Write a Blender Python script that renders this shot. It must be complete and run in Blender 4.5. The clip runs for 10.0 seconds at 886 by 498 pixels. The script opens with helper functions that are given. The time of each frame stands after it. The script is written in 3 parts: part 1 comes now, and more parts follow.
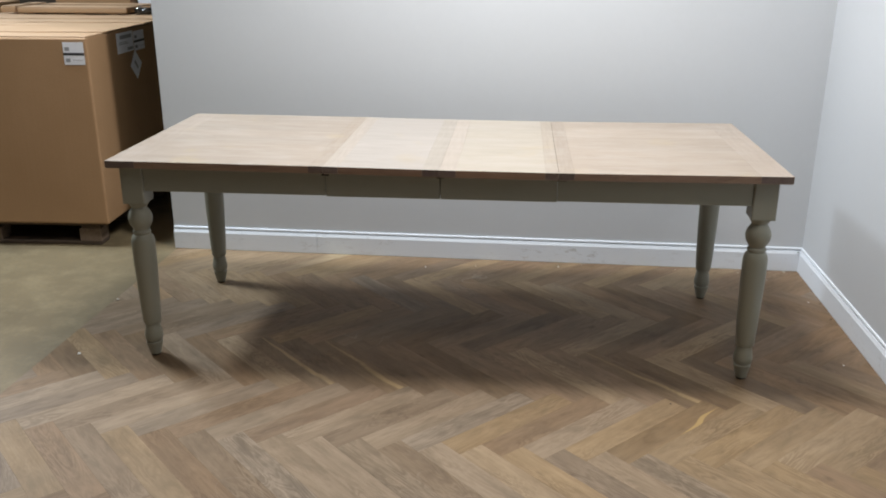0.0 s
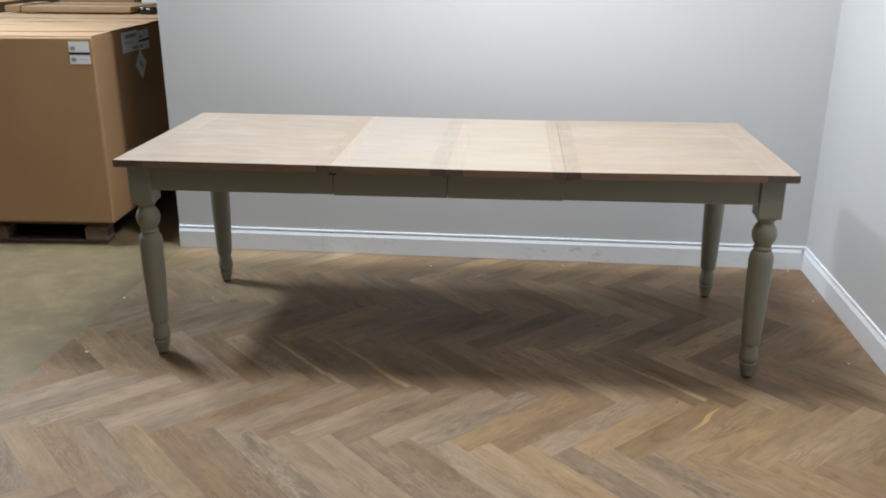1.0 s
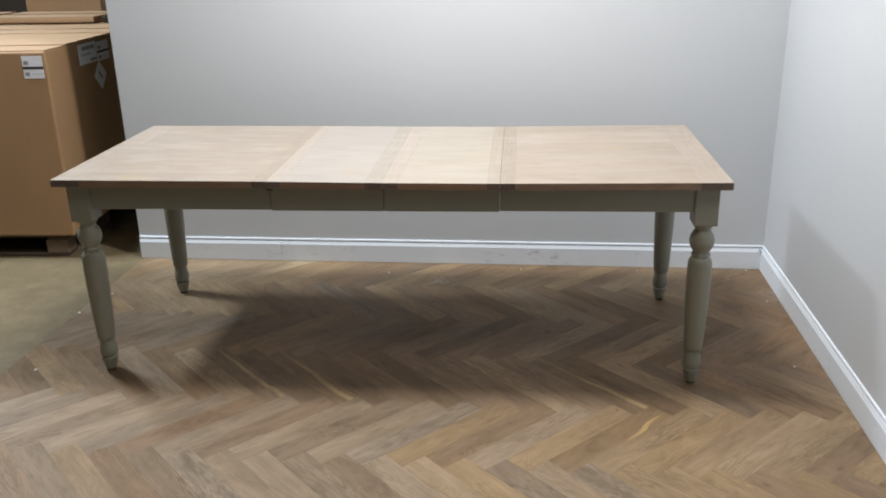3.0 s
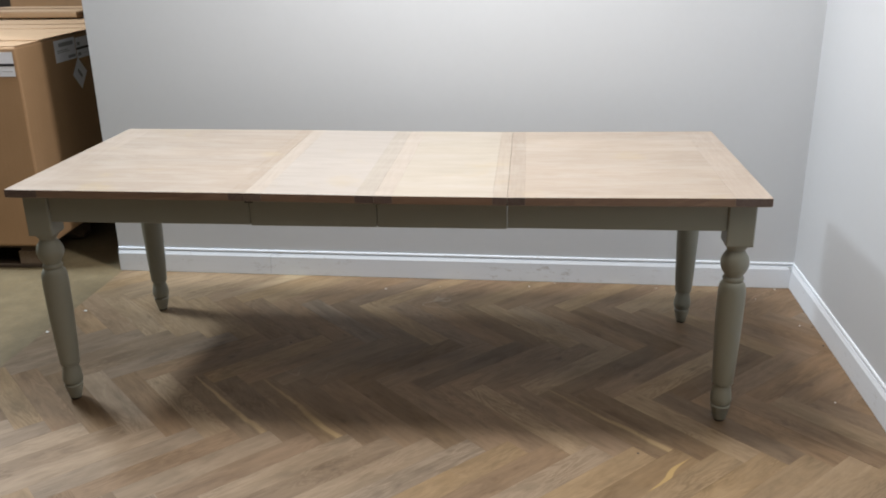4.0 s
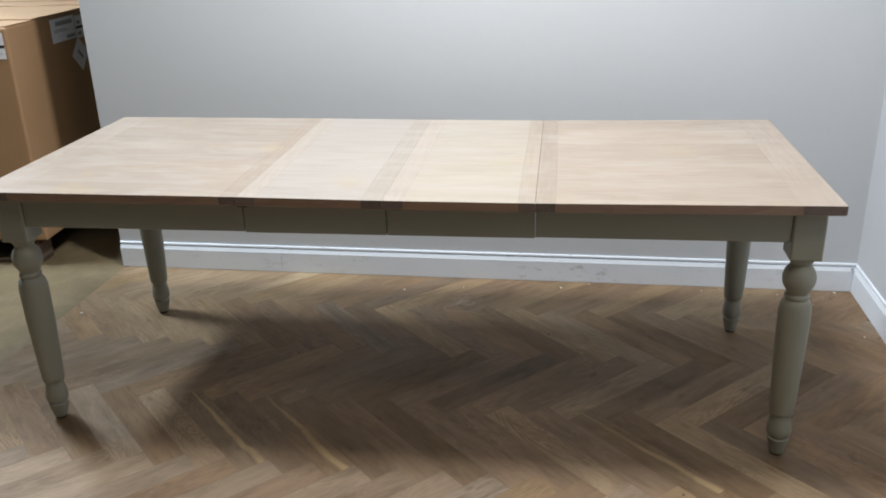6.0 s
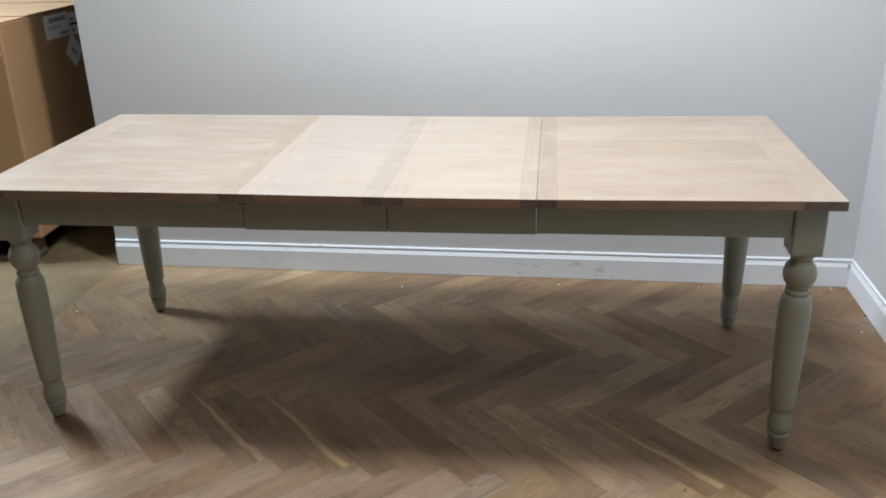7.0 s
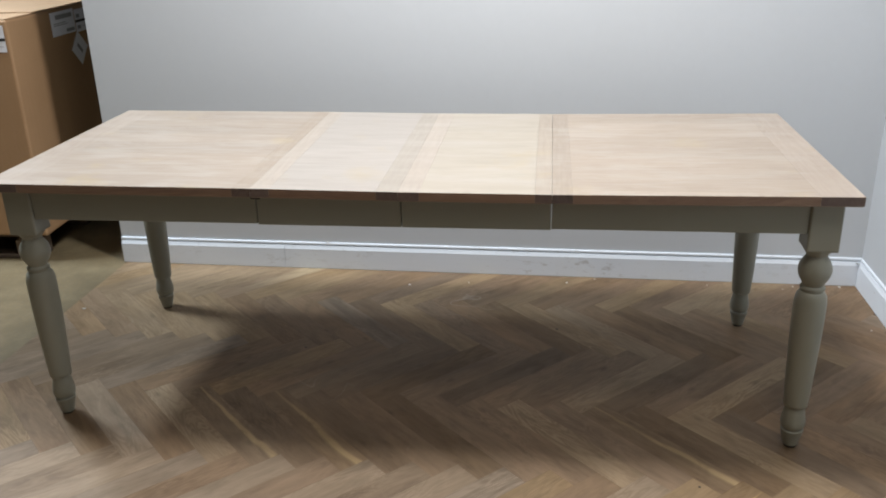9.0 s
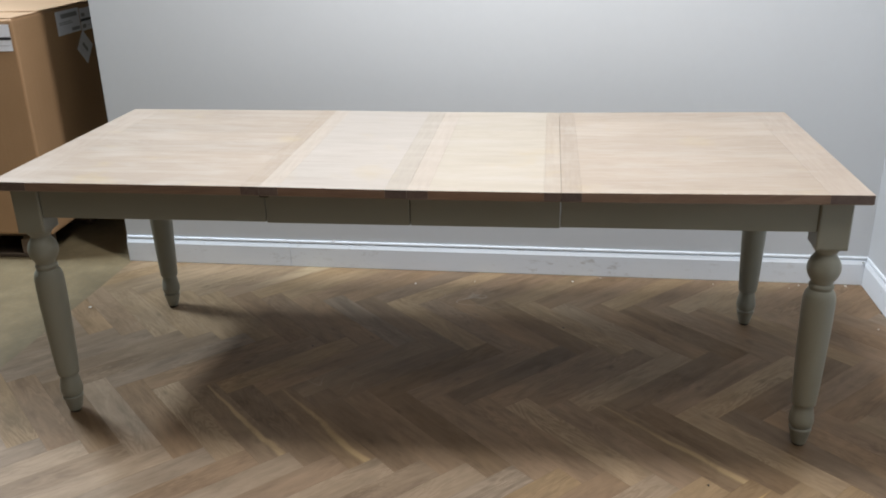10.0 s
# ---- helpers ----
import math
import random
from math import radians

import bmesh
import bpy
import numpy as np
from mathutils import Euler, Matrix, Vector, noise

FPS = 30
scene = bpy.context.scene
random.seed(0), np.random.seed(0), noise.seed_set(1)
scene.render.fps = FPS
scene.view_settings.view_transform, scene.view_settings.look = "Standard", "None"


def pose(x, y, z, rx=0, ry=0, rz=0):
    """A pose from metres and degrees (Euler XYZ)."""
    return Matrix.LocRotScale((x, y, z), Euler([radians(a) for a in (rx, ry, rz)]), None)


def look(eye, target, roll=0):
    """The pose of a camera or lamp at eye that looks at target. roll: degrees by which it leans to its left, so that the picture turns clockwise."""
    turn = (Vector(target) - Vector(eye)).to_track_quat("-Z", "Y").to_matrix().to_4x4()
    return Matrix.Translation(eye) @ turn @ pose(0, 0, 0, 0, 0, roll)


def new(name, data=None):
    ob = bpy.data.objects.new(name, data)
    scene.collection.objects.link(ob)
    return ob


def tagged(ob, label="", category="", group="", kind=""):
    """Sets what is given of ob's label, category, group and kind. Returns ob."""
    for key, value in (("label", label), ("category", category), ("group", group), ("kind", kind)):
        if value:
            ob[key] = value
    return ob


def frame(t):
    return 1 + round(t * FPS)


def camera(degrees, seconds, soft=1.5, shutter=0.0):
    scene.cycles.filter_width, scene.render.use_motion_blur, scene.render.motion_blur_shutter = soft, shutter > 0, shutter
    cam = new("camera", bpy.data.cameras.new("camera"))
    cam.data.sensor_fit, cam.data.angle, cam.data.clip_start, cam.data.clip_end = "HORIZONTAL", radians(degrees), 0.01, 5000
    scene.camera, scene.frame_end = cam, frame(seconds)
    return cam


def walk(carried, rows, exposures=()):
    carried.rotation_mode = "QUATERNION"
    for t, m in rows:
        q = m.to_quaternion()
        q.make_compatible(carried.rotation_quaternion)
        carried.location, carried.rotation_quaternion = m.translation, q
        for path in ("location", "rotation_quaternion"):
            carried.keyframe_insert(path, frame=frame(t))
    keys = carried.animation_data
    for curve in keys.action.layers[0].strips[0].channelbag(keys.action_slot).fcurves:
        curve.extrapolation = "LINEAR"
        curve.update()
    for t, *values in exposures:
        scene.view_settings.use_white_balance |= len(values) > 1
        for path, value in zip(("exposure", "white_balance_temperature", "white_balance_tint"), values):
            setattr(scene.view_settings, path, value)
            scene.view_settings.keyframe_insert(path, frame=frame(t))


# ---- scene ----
cam = camera(54.0, 10.0, soft=1.9)
PATH = [
    (0, (-0.079, 0.201, 1.478), (-0.281, 2.08, 0.823), 0.1),
    (0.5, (-0.09, 0.198, 1.475), (-0.291, 2.077, 0.819), 0.1),
    (1, (-0.104, 0.188, 1.479), (-0.305, 2.066, 0.823), 0.1),
    (1.5, (-0.122, 0.177, 1.478), (-0.295, 2.056, 0.815), 0.3),
    (2, (-0.063, 0.168, 1.495), (-0.23, 2.047, 0.829), 0.2),
    (2.5, (0.075, 0.134, 1.529), (-0.114, 2.009, 0.859), -0.8),
    (2.7, (0.128, 0.160, 1.553), (-0.072, 2.029, 0.876), -1.1),
    (3.8, (0.115, 0.507, 1.517), (-0.114, 2.374, 0.838), -1.1),
    (4, (0.11, 0.571, 1.496), (-0.117, 2.44, 0.821), -1.0),
    (4.5, (0.125, 0.726, 1.487), (-0.196, 2.564, 0.766), -1.0),
    (5, (0.154, 0.861, 1.494), (-0.212, 2.682, 0.752), -1.5),
    (5.5, (0.15, 0.911, 1.484), (-0.22, 2.729, 0.74), -1.6),
    (6, (0.109, 0.922, 1.487), (-0.192, 2.757, 0.751), -1.7),
    (6.2, (0.107, 0.932, 1.489), (-0.186, 2.766, 0.747), -1.75),
    (7.3, (0.069, 0.914, 1.472), (-0.206, 2.751, 0.733), -1.55),
    (7.5, (0.062, 0.91, 1.464), (-0.211, 2.75, 0.73), -1.5),
    (8, (0.05, 0.918, 1.464), (-0.223, 2.758, 0.729), -1.5),
    (8.5, (0.041, 0.918, 1.462), (-0.229, 2.758, 0.726), -1.4),
    (9, (0.033, 0.915, 1.463), (-0.239, 2.755, 0.727), -1.4),
    (9.5, (0.018, 0.917, 1.465), (-0.253, 2.757, 0.728), -1.4),
    (10, (0.011, 0.91, 1.459), (-0.262, 2.75, 0.723), -1.4),
]
# the automatic white balance of the film drifts a little: seconds, stops, kelvin, tint
BALANCE = [(0, 0.05, 6530, 11), (2.7, 0.05, 6530, 11), (4, 0.06, 6640, 12), (5.0, 0.06, 6640, 12), (6, 0.05, 6390, 10.5), (7.5, 0.07, 6470, 11), (10, 0.05, 6450, 11)]
walk(cam, [(t, look(eye, target, roll)) for t, eye, target, roll in PATH], BALANCE)

# ---------------------------------------------------------------- light
world = bpy.data.worlds.new("world")
scene.world = world
world.use_nodes = True
world.node_tree.nodes["Background"].inputs[0].default_value = (0.6, 0.65, 0.7, 1)
world.node_tree.nodes["Background"].inputs[1].default_value = 0.01


def area_lamp(name, place, size_x, size_y, watts, colour, turn=0, spread=180):
    data = bpy.data.lights.new(name, "AREA")
    data.shape, data.size, data.size_y = "RECTANGLE", size_x, size_y
    data.energy, data.color, data.spread = watts, colour, radians(spread)
    ob = new(name, data)
    ob.matrix_world = pose(*place, 0, 0, turn)
    return ob


# lamps out of view: one along the open side of the display, one over the display, the rest of the hall
area_lamp("strip_light", (-3.03, 4.18, 3.53), 0.48, 0.48, 93, (0.80, 0.915, 1.0), spread=148)
area_lamp("strip_light", (-0.25, 3.31, 3.0), 0.75, 0.2, 84, (0.98, 0.982, 0.972), -36)
area_lamp("strip_light", (-6.0, 7.5, 3.9), 0.3, 1.6, 150, (0.95, 0.98, 1.0))
# soft fill added to brighten the front floor, no fitting known here
area_lamp("strip_light", (0.40, 1.90, 3.2), 0.6, 0.6, 19, (1.0, 0.92, 0.80))
area_lamp("strip_light", (-2.60, 0.40, 3.9), 0.3, 1.2, 6.5, (1.0, 0.95, 0.88))


# ---------------------------------------------------------------- materials
class Nodes:
    """A small builder for node materials."""

    def __init__(self, name, rough=0.5, metal=0.0):
        self.mat = bpy.data.materials.new(name)
        self.mat.use_nodes = True
        self.tree = self.mat.node_tree
        self.bsdf = self.tree.nodes["Principled BSDF"]
        self.bsdf.inputs["Roughness"].default_value = rough
        self.bsdf.inputs["Metallic"].default_value = metal

    def add(self, kind, **inputs):
        node = self.tree.nodes.new(kind)
        for key, value in inputs.items():
            self.put(value, node.inputs[key.replace("_", " ")])
        return node

    def put(self, value, socket):
        if isinstance(value, bpy.types.NodeSocket):
            self.tree.links.new(value, socket)
        else:
            socket.default_value = value

    def coords(self, scale=(1, 1, 1), shuffle=0.0):
        """Object coordinates in metres times scale; shuffle shifts them from object to object."""
        tc = self.add("ShaderNodeTexCoord")
        vec = tc.outputs["Object"]
        if shuffle:
            info = self.add("ShaderNodeObjectInfo")
            mul = self.add("ShaderNodeVectorMath")
            mul.operation = "SCALE"
            self.put(info.outputs["Random"], mul.inputs["Scale"])
            mul.inputs[0].default_value = (shuffle, shuffle * 1.7, shuffle * 0.6)
            plus = self.add("ShaderNodeVectorMath")
            plus.operation = "ADD"
            self.put(vec, plus.inputs[0])
            self.put(mul.outputs[0], plus.inputs[1])
            vec = plus.outputs[0]
        m = self.add("ShaderNodeMapping")
        self.put(vec, m.inputs["Vector"])
        m.inputs["Scale"].default_value = scale
        return m.outputs[0]

    def noise(self, vec, scale, detail=4.0, rough=0.55, warp=0.0):
        n = self.add("ShaderNodeTexNoise", Scale=scale, Detail=detail, Roughness=rough, Distortion=warp)
        self.put(vec, n.inputs["Vector"])
        return n.outputs["Fac"]

    def ramp(self, fac, stops):
        r = self.add("ShaderNodeValToRGB")
        self.put(fac, r.inputs[0])
        els = r.color_ramp.elements
        while len(els) < len(stops):
            els.new(0.5)
        for el, (at, col) in zip(els, stops):
            el.position, el.color = at, (*col, 1) if len(col) == 3 else col
        return r.outputs[0]

    def mix(self, fac, a, b, blend="MIX"):
        m = self.add("ShaderNodeMix")
        m.data_type, m.blend_type = "RGBA", blend
        for value, index in ((fac, 0), (a, 6), (b, 7)):
            self.put((*value, 1) if isinstance(value, tuple) and len(value) == 3 else value, m.inputs[index])
        return m.outputs[2]

    def math(self, op, a, b=0.0):
        m = self.add("ShaderNodeMath")
        m.operation = op
        self.put(a, m.inputs[0])
        self.put(b, m.inputs[1])
        return m.outputs[0]

    def span(self, fac, a, b, low=0.0, high=1.0):
        m = self.add("ShaderNodeMapRange")
        for value, index in ((fac, 0), (a, 1), (b, 2), (low, 3), (high, 4)):
            self.put(value, m.inputs[index])
        return m.outputs[0]

    def colour(self, value):
        self.put((*value, 1) if isinstance(value, tuple) and len(value) == 3 else value, self.bsdf.inputs["Base Color"])
        return self

    def bump(self, height, strength=0.2, distance=0.002):
        b = self.add("ShaderNodeBump", Strength=strength, Distance=distance)
        self.put(height, b.inputs["Height"])
        self.put(b.outputs[0], self.bsdf.inputs["Normal"])
        return self

    def gloss(self, value):
        self.put(value, self.bsdf.inputs["Roughness"])
        return self


def wood(name, dark, mid, light, along="x", rough=0.5, vary=0.25, grain=1.0, knots=0.0, sap=None, tint=1.0, curl=None, swirl=(0.08, 0.5), limed=0.0):
    """Oak: long fibres, cathedral figure, patches and a tone that differs from piece to piece."""
    n = Nodes(name, rough)
    s = (1.0, 14.0, 14.0) if along == "x" else (14.0, 1.0, 14.0)
    v = n.coords(s, shuffle=37.0)
    fibre = n.noise(v, 7.0, 5, 0.55, 0.3)
    f = (0.9, 6.0, 6.0) if along == "x" else (6.0, 0.9, 6.0)
    figure = n.noise(n.coords(f, shuffle=53.0), 2.2, 3, 0.5, 2.2)
    wave = n.span(n.math("SINE", n.math("MULTIPLY", figure, 60.0 * grain)), -1.0, 1.0)
    where = n.span(n.noise(n.coords((2.0, 5.0, 5.0) if along == "x" else (5.0, 2.0, 5.0), shuffle=29.0), 1.4, 2), 0.42, 0.62, *swirl)
    streak = n.noise(n.coords((0.8, 13.0, 13.0) if along == "x" else (13.0, 0.8, 13.0), shuffle=83.0), 2.4, 3, 0.6, 0.4)
    body = n.math("ADD", n.math("MULTIPLY", fibre, 0.5), n.math("MULTIPLY", streak, 0.5))
    lined = n.math("ADD", n.math("MULTIPLY", body, n.math("SUBTRACT", 1.0, where)), n.math("MULTIPLY", wave, where))
    base = n.ramp(lined, ((0.22, dark), (0.5, mid), (0.8, light)))
    patch = n.noise(n.coords((1.5, 1.5, 1.5), shuffle=19.0), 3.0, 4)
    base = n.mix(n.span(patch, 0.38, 0.68, 0.0, 0.55), base, n.mix(n.span(streak, 0.3, 0.7), mid, tuple(min(1.0, 1.12 * c) for c in light)))
    if knots:
        k = n.add("ShaderNodeTexVoronoi", Scale=2.4)
        k.voronoi_dimensions = "2D"
        n.put(n.coords((1.0, 1.9, 1.0) if along == "x" else (1.9, 1.0, 1.0), shuffle=71.0), k.inputs["Vector"])
        base = n.mix(n.span(k.outputs["Distance"], 0.012, 0.055, knots, 0.0), base, tuple(c * 0.35 for c in dark))
    if sap:
        colour, edge, wide, faint, full = sap
        sep = n.add("ShaderNodeSeparateXYZ")
        n.put(n.coords(), sep.inputs[0])
        wob = n.noise(n.coords((1, 1, 1), shuffle=11.0), 5.0, 2)
        off = n.math("ADD", sep.outputs[1], n.math("MULTIPLY", n.math("SUBTRACT", wob, 0.5), 0.05))
        band = n.math("ABSOLUTE", n.math("SUBTRACT", off, edge))
        # narrow and weak at one end, broad at the other
        reach = n.span(sep.outputs[0], -0.22, 0.2, 0.45, 1.25)
        mask = n.span(n.math("DIVIDE", band, reach), wide * 0.35, wide, 1.0, 0.0)
        base = n.mix(n.math("MULTIPLY", mask, n.span(sep.outputs[0], -0.2, 0.16, faint, full)), base, colour)
    if knots:
        n.bsdf.inputs["Specular IOR Level"].default_value = 0.16
        # wear, dust and dull patches that run across the boards
        geo = n.add("ShaderNodeNewGeometry")
        wide = n.noise(geo.outputs["Position"], 2.3, 5, 0.65)
        close = n.noise(n.coords((9.0, 34.0, 34.0), shuffle=61.0), 1.0, 6, 0.7)
        base = n.mix(n.span(wide, 0.4, 0.7, 0.0, 0.38), base, (0.205, 0.155, 0.108))
        # fine pale scratches in a few places
        trace = n.math("ABSOLUTE", n.math("SUBTRACT", n.noise(geo.outputs["Position"], 4.5, 1, 0.4, 0.5), 0.5))
        some = n.span(n.noise(geo.outputs["Position"], 1.7, 2), 0.56, 0.66)
        base = n.mix(n.math("MULTIPLY", n.span(trace, 0.001, 0.0035, 0.30, 0.0), some), base, (0.42, 0.37, 0.31))
        base = n.mix(n.span(close, 0.52, 0.72, 0.0, 0.28), base, tuple(0.45 * c for c in mid))
        cloud = n.noise(n.coords((1.6, 5.5, 5.5), shuffle=97.0), 3.0, 5, 0.6, 0.8)
        base = n.mix(n.span(cloud, 0.5, 0.72, 0.0, 0.62), base, tuple(0.6 * c for c in mid))
        base = n.mix(n.span(cloud, 0.3, 0.46, 0.36, 0.0), base, tuple(1.25 * c for c in light))
        base = n.mix(n.span(close, 0.25, 0.42, 0.18, 0.0), base, tuple(1.35 * c for c in light))
    if limed:
        # lime that sits unevenly over the boards, and a few yellow stains
        geo = n.add("ShaderNodeNewGeometry")
        m = n.add("ShaderNodeMapping")
        n.put(geo.outputs["Position"], m.inputs["Vector"])
        m.inputs["Scale"].default_value = (1.6, 6.0, 1.0)
        haze = n.noise(m.outputs[0], 2.6, 4, 0.6, 0.5)
        base = n.mix(n.span(haze, 0.48, 0.68, 0.0, 0.55 * limed), base, (0.385, 0.350, 0.315))
        base = n.mix(n.span(haze, 0.30, 0.46, 0.45 * limed, 0.0), base, tuple(0.88 * c for c in mid))
        spot = n.noise(geo.outputs["Position"], 4.2, 3, 0.55)
        base = n.mix(n.span(spot, 0.60, 0.70, 0.0, 0.45 * limed), base, (0.375, 0.295, 0.175))
    if curl:
        sep = n.add("ShaderNodeSeparateXYZ")
        n.put(n.coords(), sep.inputs[0])
        x, y = sep.outputs[0], sep.outputs[1]
        way = n.math("TANH", n.math("MULTIPLY", n.math("SUBTRACT", x, 0.13), 32.0))
        off = n.math("ABSOLUTE", n.math("SUBTRACT", n.math("ADD", y, 0.030), n.math("MULTIPLY", way, 0.013)))
        far = n.math("ABSOLUTE", n.math("SUBTRACT", x, 0.125))
        half = n.span(far, 0.0, 0.12, 0.011, 0.0005)
        base = n.mix(n.span(n.math("SUBTRACT", off, half), -0.003, 0.001, 0.85, 0.0), base, curl)
    info = n.add("ShaderNodeObjectInfo")
    hsv = n.add("ShaderNodeHueSaturation")
    n.put(base, hsv.inputs["Color"])
    n.put(n.span(info.outputs["Random"], 0.0, 1.0, 1.0 - vary, 1.0 + vary), hsv.inputs["Value"])
    n.put(n.span(n.math("FRACT", n.math("MULTIPLY", info.outputs["Random"], 7.3)), 0.0, 1.0, 1 - 0.08 * tint, 1 + 0.07 * tint), hsv.inputs["Saturation"])
    n.colour(hsv.outputs[0])
    n.gloss(n.span(fibre, 0.2, 0.8, rough + 0.08, rough - 0.06))
    return n.bump(fibre, 0.06, 0.001).mat


def paint(name, colour, rough=0.5, wear=(0.5, 0.5, 0.5), amount=0.15, scale=3.0, bump=0.05):
    """Brushed or rolled paint with faint unevenness and marks."""
    n = Nodes(name, rough)
    big = n.noise(n.coords(), scale, 3)
    fine = n.noise(n.coords(), scale * 40, 4)
    col = n.mix(n.span(big, 0.3, 0.75, 0.0, amount), colour, wear)
    n.colour(n.mix(n.span(fine, 0.3, 0.7, 0.0, 0.06), col, tuple(c * 0.8 for c in colour)))
    n.gloss(n.span(big, 0.3, 0.7, rough - 0.05, rough + 0.08))
    return n.bump(fine, bump, 0.0006).mat


def plain(name, colour, rough=0.5, metal=0.0):
    n = Nodes(name, rough, metal)
    fine = n.noise(n.coords(), 60.0, 3)
    return n.colour(n.mix(n.span(fine, 0.3, 0.7, 0.0, 0.25), colour, tuple(c * 0.75 for c in colour))).mat


wall_paint = paint("grey wall paint", (0.593, 0.625, 0.662), 0.6, (0.545, 0.574, 0.606), 0.3, 0.9, 0.08)

skirt = Nodes("scuffed white gloss paint", 0.62)
sv = skirt.coords((1, 1, 1))
sv_moved = skirt.add("ShaderNodeVectorMath")
sv_moved.inputs[1].default_value = (-0.42, 0.0, 0.0)
skirt.put(sv, sv_moved.inputs[0])
scuff = skirt.noise(skirt.coords((5, 5, 40)), 5.0, 6, 0.7, 0.6)
dirt = skirt.noise(skirt.coords((1, 1, 2.2)), 19.0, 6, 0.75)
where = skirt.noise(sv_moved.outputs[0], 1.6, 2)
scol = skirt.mix(skirt.span(scuff, 0.63, 0.70, 0.0, 0.6), (0.75, 0.81, 0.885), (0.44, 0.43, 0.42))
scol = skirt.mix(skirt.math("MULTIPLY", skirt.span(dirt, 0.56, 0.64), skirt.span(where, 0.5, 0.6, 0.0, 0.65)), scol, (0.44, 0.45, 0.455))
skirt.colour(scol).bump(dirt, 0.05, 0.0008)
skirt_paint = skirt.mat

sage = paint("sage green furniture paint", (0.268, 0.271, 0.225), 0.42, (0.292, 0.296, 0.250), 0.4, 9.0, 0.10)
filler_mat = plain("grey-green filler", (0.11, 0.125, 0.105), 0.8)
glide_mat = plain("black plastic glide", (0.012, 0.012, 0.012), 0.5)

TOP_D, TOP_M, TOP_L = (0.300, 0.239, 0.189), (0.328, 0.268, 0.214), (0.352, 0.292, 0.238)
top_wood = wood("limed oak, grain along", TOP_D, TOP_M, TOP_L, "x", 0.42, 0.05, 0.7, tint=0.25, limed=0.9)
tan_wood = wood("tan limed oak, grain along", (0.282, 0.226, 0.181), (0.306, 0.252, 0.204), (0.328, 0.275, 0.228), "x", 0.42, 0.05, 0.7, tint=0.25, limed=0.9)
leaf_wood = wood("pale pinkish limed oak", (0.314, 0.275, 0.244), (0.336, 0.299, 0.266), (0.354, 0.319, 0.288), "x", 0.40, 0.03, 0.6, tint=0.25, limed=0.9)
cream_wood = wood("pale cream limed oak", (0.318, 0.275, 0.221), (0.342, 0.298, 0.244), (0.358, 0.317, 0.264), "x", 0.40, 0.03, 0.6, tint=0.25, limed=0.9)
cross_wood = wood("limed oak, grain across", (0.309, 0.249, 0.200), (0.330, 0.270, 0.220), (0.349, 0.289, 0.238), "y", 0.42, 0.02, 0.7, tint=0.3, limed=0.9)
cross_end = wood("worn limed oak end, grain across", (0.293, 0.236, 0.190), (0.313, 0.257, 0.209), (0.330, 0.274, 0.226), "y", 0.42, 0.02, 0.7, tint=0.3, limed=0.9)
cross_brown = wood("brown limed oak, grain across", (0.276, 0.226, 0.178), (0.295, 0.240, 0.191), (0.308, 0.252, 0.200), "y", 0.42, 0.02, 0.7, tint=0.2, limed=0.9)
cross_pale = wood("pale limed oak, grain across", (0.319, 0.274, 0.231), (0.341, 0.291, 0.246), (0.356, 0.306, 0.258), "y", 0.42, 0.02, 0.7, tint=0.2, limed=0.9)
cross_mauve = wood("mauve limed oak, grain across", (0.295, 0.258, 0.217), (0.313, 0.274, 0.232), (0.327, 0.286, 0.243), "y", 0.42, 0.02, 0.7, tint=0.2, limed=0.9)
cross_beige = wood("beige limed oak, grain across", (0.292, 0.244, 0.196), (0.309, 0.260, 0.210), (0.325, 0.272, 0.220), "y", 0.42, 0.02, 0.7, tint=0.2, limed=0.9)
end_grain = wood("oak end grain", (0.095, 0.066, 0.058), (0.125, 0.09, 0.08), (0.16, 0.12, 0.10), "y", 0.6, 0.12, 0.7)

# darker and redder than the tops of the boards
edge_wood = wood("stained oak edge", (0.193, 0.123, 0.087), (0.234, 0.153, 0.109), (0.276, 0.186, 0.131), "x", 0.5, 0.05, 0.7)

oak_mid = wood("brown smoked oak", (0.150, 0.098, 0.059), (0.204, 0.136, 0.083), (0.246, 0.168, 0.106), "x", 0.46, 0.07, 1.0, 0.44)
oak_grey = wood("greyed oak", (0.144, 0.101, 0.067), (0.200, 0.145, 0.098), (0.247, 0.186, 0.129), "x", 0.46, 0.07, 1.0, 0.33)
oak_light = wood("pale oak", (0.187, 0.137, 0.093), (0.247, 0.186, 0.129), (0.290, 0.223, 0.160), "x", 0.46, 0.07, 0.9, 0.22)
oak_dark = wood("dark smoked oak", (0.127, 0.085, 0.048), (0.163, 0.108, 0.064), (0.193, 0.132, 0.080), "x", 0.46, 0.07, 1.0, 0.33)
oak_tan = wood("honey oak", (0.194, 0.131, 0.076), (0.261, 0.182, 0.106), (0.309, 0.223, 0.136), "x", 0.46, 0.07, 1.0, 0.39)
oak_sap = wood("smoked oak with a sapwood streak", (0.137, 0.092, 0.053), (0.176, 0.118, 0.070), (0.215, 0.150, 0.091), "x", 0.46, 0.07, 1.0, 0.33,
               ((0.450, 0.325, 0.165), 0.021, 0.013, 0.60, 0.85))
oak_faint = wood("smoked oak with a faint streak", (0.137, 0.092, 0.053), (0.176, 0.118, 0.070), (0.215, 0.150, 0.091), "x", 0.46, 0.07, 1.0, 0.33,
               ((0.430, 0.315, 0.170), 0.015, 0.014, 0.35, 0.75))
